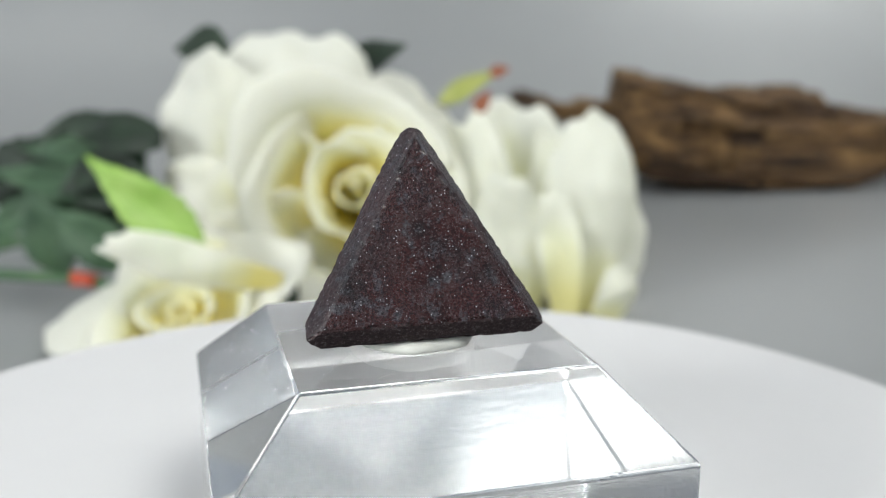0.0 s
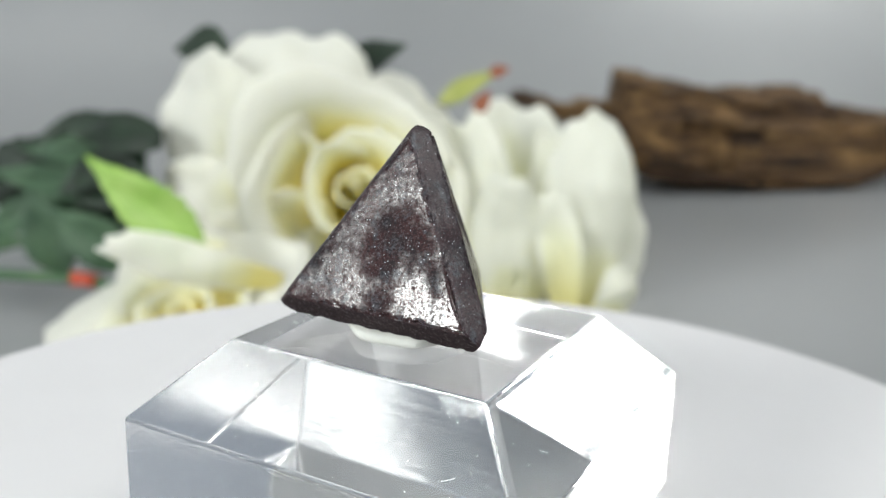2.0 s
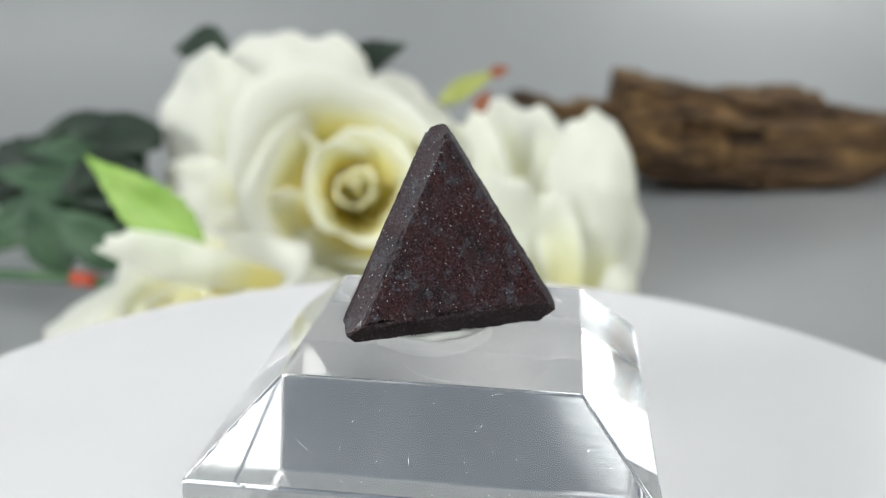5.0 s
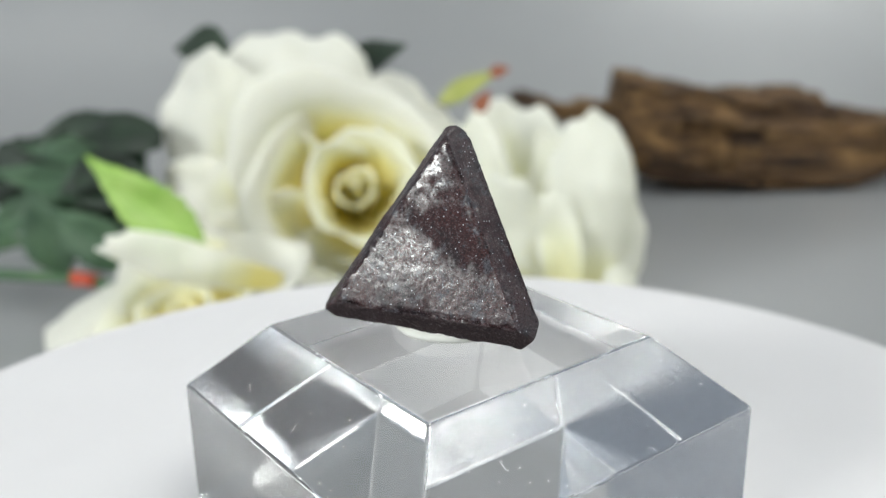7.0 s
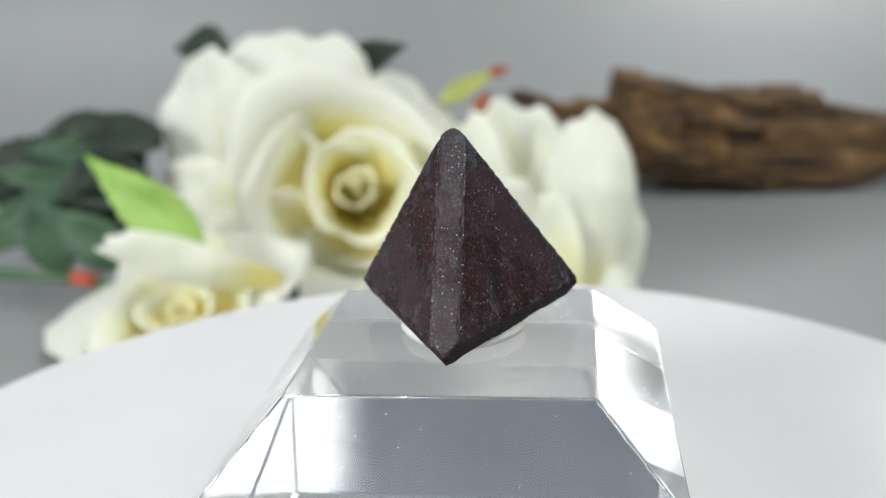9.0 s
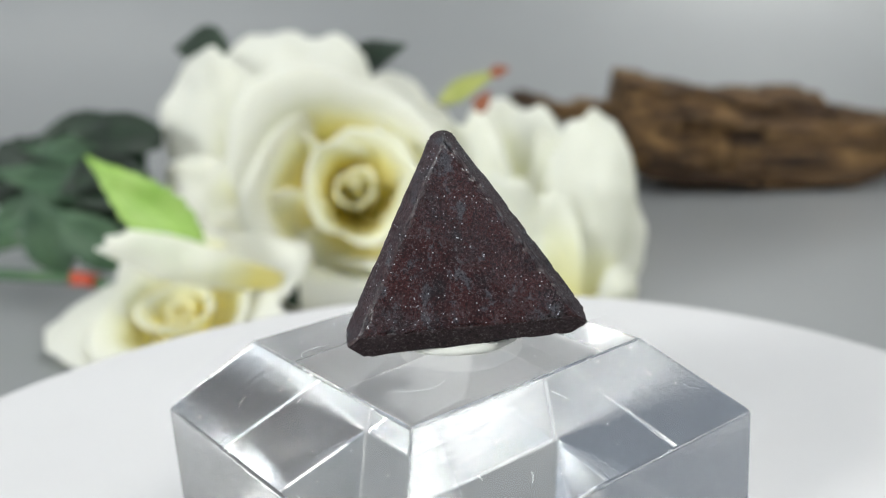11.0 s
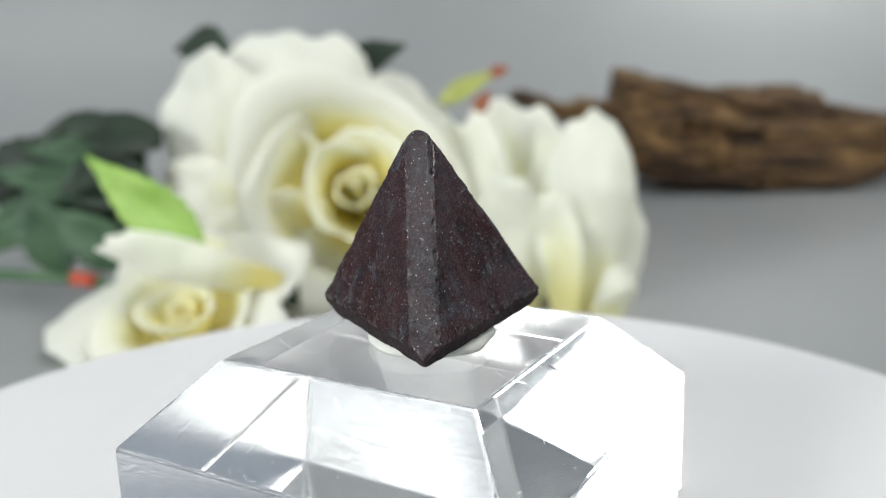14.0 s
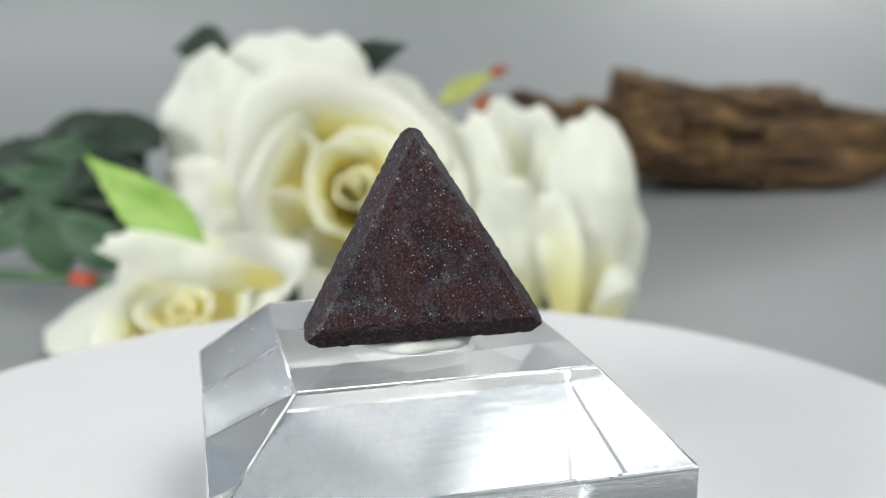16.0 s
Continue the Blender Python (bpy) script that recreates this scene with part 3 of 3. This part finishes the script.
def rose(where, axis, radius, label, material, roll=0.0, seed=1, rings=(), stem_line=(), leaves=(), outer=()):
    rnd = random.Random(seed)
    top = new("rose")
    top.location = where
    turn = frame_from(axis, roll)
    tagged(top, label, "flower", "cream roses of the bunch")
    phase = 0.0
    for count, rr, hh, overlap, curl, lean, reach in rings:
        for i in range(count):
            turn_i = phase + math.tau * i / count + rnd.uniform(-0.14, 0.14)
            bm = petal_mesh(radius * rr * rnd.uniform(0.93, 1.07), radius * hh * rnd.uniform(0.92, 1.06), math.pi / count * overlap, curl * rnd.uniform(0.7, 1.3), rnd.randint(1, 999), lean, reach)
            bmesh.ops.transform(bm, verts=bm.verts[:], matrix=turn @ Matrix.Rotation(turn_i, 4, "Z"))
            for v in bm.verts:
                v.co.z = max(v.co.z, 0.0006 - where[2])
            part("petal", bm, material, top, "", True)
        phase += 0.9
    for k, values in enumerate(outer):
        bm = placed_petal(*values, seed * 31 + k)
        for v in bm.verts:
            v.co.z = max(v.co.z, 0.0006)
            v.co -= Vector(where)
        part("petal", bm, material, top, "", True)
    bm = bmesh.new()
    turned(bm, [(0, -0.10 * radius), (0.10 * radius, -0.09 * radius), (0.17 * radius, 0.0), (0.12 * radius, 0.08 * radius), (0, 0.10 * radius)], 20)
    bmesh.ops.transform(bm, verts=bm.verts[:], matrix=turn)
    part("hip", bm, M_STEM, top, "green flower base", True)
    if stem_line:
        bm = bmesh.new()
        tube(bm, [Vector(q) - Vector(where) for q in stem_line], [0.0019] * len(stem_line))
        part("stem", bm, M_STEM, top, "green stem", True)
    for base, tip, width, up, leaf_material, text in leaves:
        leaf("leaf", base, tip, width, up, text, leaf_material, top)
    return top


# base, tip, half width, cup, arch, curl, dye reach, twist
MAIN = [
    ((-0.0369, 0.2320, 0.0213), (-0.0592, 0.2450, 0.0907), 0.0317, 0.25, 0.05, 0.25, 1.3, -8),
    ((-0.0386, 0.2280, 0.0202), (-0.0929, 0.2380, 0.0767), 0.0272, 0.25, 0.06, 0.25, 1.3, -20),
    ((-0.0285, 0.2300, 0.0216), (-0.0062, 0.2430, 0.0716), 0.0214, 0.25, 0.05, 0.3, 1.3, 15),
    ((-0.0262, 0.2250, 0.0208), (0.0126, 0.2320, 0.0393), 0.0199, 0.2, 0.05, 0.3, 1.3, 25),
    ((-0.0398, 0.2200, 0.0203), (-0.1027, 0.2260, 0.0332), 0.0186, 0.2, 0.08, 0.35, 1.3, -10),
    ((-0.0360, 0.2120, 0.0203), (-0.0834, 0.2120, 0.0100), 0.0180, 0.25, 0.1, 0.3, 1.3, -5),
    ((-0.0305, 0.2050, 0.0222), (-0.0473, 0.1960, 0.0054), 0.0210, 0.25, 0.12, 0.3, 1.3, 0),
    ((-0.0248, 0.2050, 0.0221), (-0.0059, 0.2000, 0.0113), 0.0183, 0.25, 0.12, 0.3, 1.3, 0),
    ((-0.0333, 0.2160, 0.0233), (-0.0685, 0.2140, 0.0586), 0.0229, 0.35, 0.03, 0.3, 1, -25),
    ((-0.0283, 0.2180, 0.0288), (-0.0315, 0.2220, 0.0769), 0.0223, 0.35, 0.03, 0.3, 1, 0),
    ((-0.0224, 0.2160, 0.0271), (0.0045, 0.2180, 0.0616), 0.0192, 0.35, 0.03, 0.3, 1, 25),
    ((-0.0307, 0.2080, 0.0213), (-0.0639, 0.1980, 0.0275), 0.0175, 0.35, 0.06, 0.3, 1, -15),
    ((-0.0247, 0.2040, 0.0204), (-0.0310, 0.1860, 0.0124), 0.0188, 0.35, 0.08, 0.3, 1, 0),
]
SIDE = [
    ((0.0305, 0.2120, -0.0098), (0.0268, 0.2220, 0.0684), 0.0202, 0.45, -0.02, 0.2, 1.02, 0),
    ((0.0366, 0.2050, -0.0073), (0.0448, 0.2180, 0.0581), 0.0132, 0.3, 0.03, 0.2, 1.2, 15),
    ((0.0149, 0.2000, -0.0051), (0.0089, 0.2050, 0.0662), 0.0165, -0.35, 0.06, 0.2, 1.7, -15),
    ((0.0262, 0.1860, -0.0051), (0.0231, 0.1860, 0.0474), 0.0139, -0.38, 0.06, -0.1, 2, -5),
    ((0.0482, 0.1850, -0.0051), (0.0510, 0.1960, 0.0649), 0.0162, -0.4, 0.08, 0.15, 2.2, 15),
    ((0.0541, 0.1920, -0.0089), (0.0646, 0.2050, 0.0381), 0.0112, -0.35, 0.08, 0.2, 2.2, 25),
    ((0.0494, 0.1760, -0.0027), (0.0586, 0.1720, 0.0244), 0.0067, -0.3, 0.08, -0.2, 1.5, 20),
    ((0.0407, 0.1780, -0.0033), (0.0367, 0.1840, 0.0422), 0.0072, 0.4, 0.02, 0.2, 1.08, 10),
]
LOW = [
    ((-0.0448, 0.1600, 0.0211), (-0.0924, 0.1480, 0.0376), 0.0068, -0.3, 0.05, 0.2, 1.9, -10),
    ((-0.0608, 0.1720, 0.0138), (-0.0818, 0.1780, 0.0268), 0.0117, 0.3, 0.05, 0.2, 1, 0),
]
# petals in a ring, radius, height, overlap, curl, lean, dye reach
HEART = [(2, 0.03, 0.74, 1.9, 0.04, 0.0, 0.62), (2, 0.08, 0.76, 1.6, 0.12, 0.02, 0.66), (3, 0.19, 0.78, 1.5, 0.25, 0.10, 0.78), (3, 0.40, 0.74, 1.5, 0.28, 0.20, 1.05)]
BUD = [(2, 0.10, 0.85, 1.5, 0.1, 0.02, 0.75), (3, 0.20, 0.90, 1.35, 0.2, 0.05, 0.85)]
FLAT = [(2, 0.12, 0.62, 1.6, 0.1, 0.05, 0.66), (3, 0.28, 0.68, 1.4, 0.25, 0.1, 0.8), (4, 0.55, 0.70, 1.3, 0.3, 0.3, 0.95), (5, 0.72, 0.62, 1.25, 0.55, 0.6, 1.1)]
DARK, GREYISH, LIME = "dark green fabric leaf", "grey-green fabric leaf", "bright lime-green young leaf"
FRONT = (0.0, -0.8, 0.5)
rose((-0.0275, 0.222, 0.0285), (0.08, -0.88, 0.38), 0.0600, "large open cream-white rose with a yellow heart", M_PETAL, 56, 3, HEART,
     [(-0.0275, 0.223, 0.0285), (-0.050, 0.252, 0.030), (-0.085, 0.250, 0.035), (-0.130, 0.243, 0.020), (-0.190, 0.245, 0.0022), (-0.26, 0.25, 0.0022)],
     [((-0.0743, 0.252, 0.081), (-0.0945, 0.252, 0.083), 0.0072, FRONT, M_LEAF, DARK),
      ((-0.0300, 0.25, 0.0745), (-0.0100, 0.25, 0.083), 0.0052, FRONT, M_LEAF, DARK),
      ((-0.0930, 0.22, 0.0520), (-0.1270, 0.22, 0.0605), 0.0066, (0, -0.7, 0.6), M_LEAF, DARK),
      ((-0.1000, 0.225, 0.0450), (-0.1420, 0.222, 0.0530), 0.0068, (0, -0.7, 0.6), M_LEAF_GREY, GREYISH),
      ((-0.0960, 0.215, 0.0400), (-0.1330, 0.215, 0.0420), 0.0098, FRONT, M_LEAF, DARK),
      ((-0.1150, 0.228, 0.0380), (-0.1480, 0.224, 0.0300), 0.0095, FRONT, M_LEAF, DARK),
      ((-0.1280, 0.235, 0.0300), (-0.1640, 0.230, 0.0350), 0.0090, FRONT, M_LEAF, DARK),
      ((-0.1080, 0.232, 0.0560), (-0.1480, 0.230, 0.0500), 0.0075, FRONT, M_LEAF, DARK),
      ((-0.1050, 0.230, 0.0300), (-0.1330, 0.226, 0.0200), 0.0085, FRONT, M_LEAF, DARK),
      ((-0.1130, 0.215, 0.0350), (-0.1500, 0.212, 0.0470), 0.0048, FRONT, M_LEAF_GREY, GREYISH),
      ((-0.1300, 0.218, 0.0330), (-0.1620, 0.214, 0.0220), 0.0052, FRONT, M_LEAF_GREY, GREYISH),
      ((-0.1080, 0.214, 0.0470), (-0.1280, 0.210, 0.0380), 0.0042, FRONT, M_LEAF, DARK),
      ((-0.0927, 0.2220, 0.0548), (-0.1239, 0.2220, 0.0607), 0.0050, (0, -0.7, 0.6), M_LEAF, DARK),
      ((-0.1250, 0.23, 0.0440), (-0.1750, 0.23, 0.0430), 0.0090, (0, -0.7, 0.6), M_LEAF, DARK)], MAIN)
rose((0.0245, 0.195, 0.003), (0.22, -0.40, 0.88), 0.0250, "half-open cream-white rose lying beside the large one", M_PETAL_PALE, 75, 8, BUD,
     [(0.0245, 0.196, 0.003), (0.014, 0.222, 0.003), (-0.020, 0.270, 0.004), (-0.080, 0.280, 0.0022), (-0.2, 0.285, 0.0022)],
     [((0.0020, 0.240, 0.0620), (0.0240, 0.240, 0.0745), 0.0030, FRONT, M_SEPAL, "yellow-green sepal"),
      ((0.0205, 0.2385, 0.0722), (0.0270, 0.2385, 0.0745), 0.0016, FRONT, M_RUST, "rusty red sepal tip"),
      ((0.0136, 0.1940, 0.0652), (0.0176, 0.1940, 0.0713), 0.0019, FRONT, M_RUST, "rusty red sepal tip")], SIDE)
rose((-0.0720, 0.160, 0.004), (-0.12, -0.40, 0.85), 0.0265, "cream-white rose lying low behind the turntable", M_PETAL, 40, 14, FLAT,
     [(-0.072, 0.162, 0.004), (-0.085, 0.185, 0.006), (-0.115, 0.195, 0.0120), (-0.150, 0.200, 0.0130), (-0.20, 0.205, 0.0022), (-0.26, 0.21, 0.0022)],
     [((-0.0665, 0.158, 0.0300), (-0.0970, 0.158, 0.0600), 0.0068, FRONT, M_LEAF_BRIGHT, LIME),
      ((-0.1230, 0.200, 0.0130), (-0.1330, 0.200, 0.0410), 0.0072, FRONT, M_LEAF_GREY, GREYISH),
      ((-0.1010, 0.195, 0.0160), (-0.1240, 0.195, 0.0370), 0.0066, FRONT, M_LEAF_GREY, GREYISH),
      ((-0.0500, 0.175, 0.0180), (-0.0420, 0.170, 0.0100), 0.0040, FRONT, M_LEAF, DARK)], LOW)


def stem_clip():
    """A red plastic ring on the lying stem."""
    bm = bmesh.new()
    tube(bm, [(-0.1195, 0.1958, 0.0121), (-0.1155, 0.1952, 0.0120), (-0.1110, 0.1940, 0.0114)], [0.0024] * 3, 16)
    tagged(part("stem_clip", bm, M_RED, None, "short red plastic sleeve round a green stem", True), category="sleeve")


stem_clip()


# ---- what moves ----
def motions():
    times = [k * 0.5 for k in range(33)]
    for thing in (STAND, PYRAMID, PUTTY):
        walk(thing, [(t, spin(t)) for t in times])
    walk(PLATTER, [(t, spin(t, -1.842, 1.167)) for t in times])


motions()
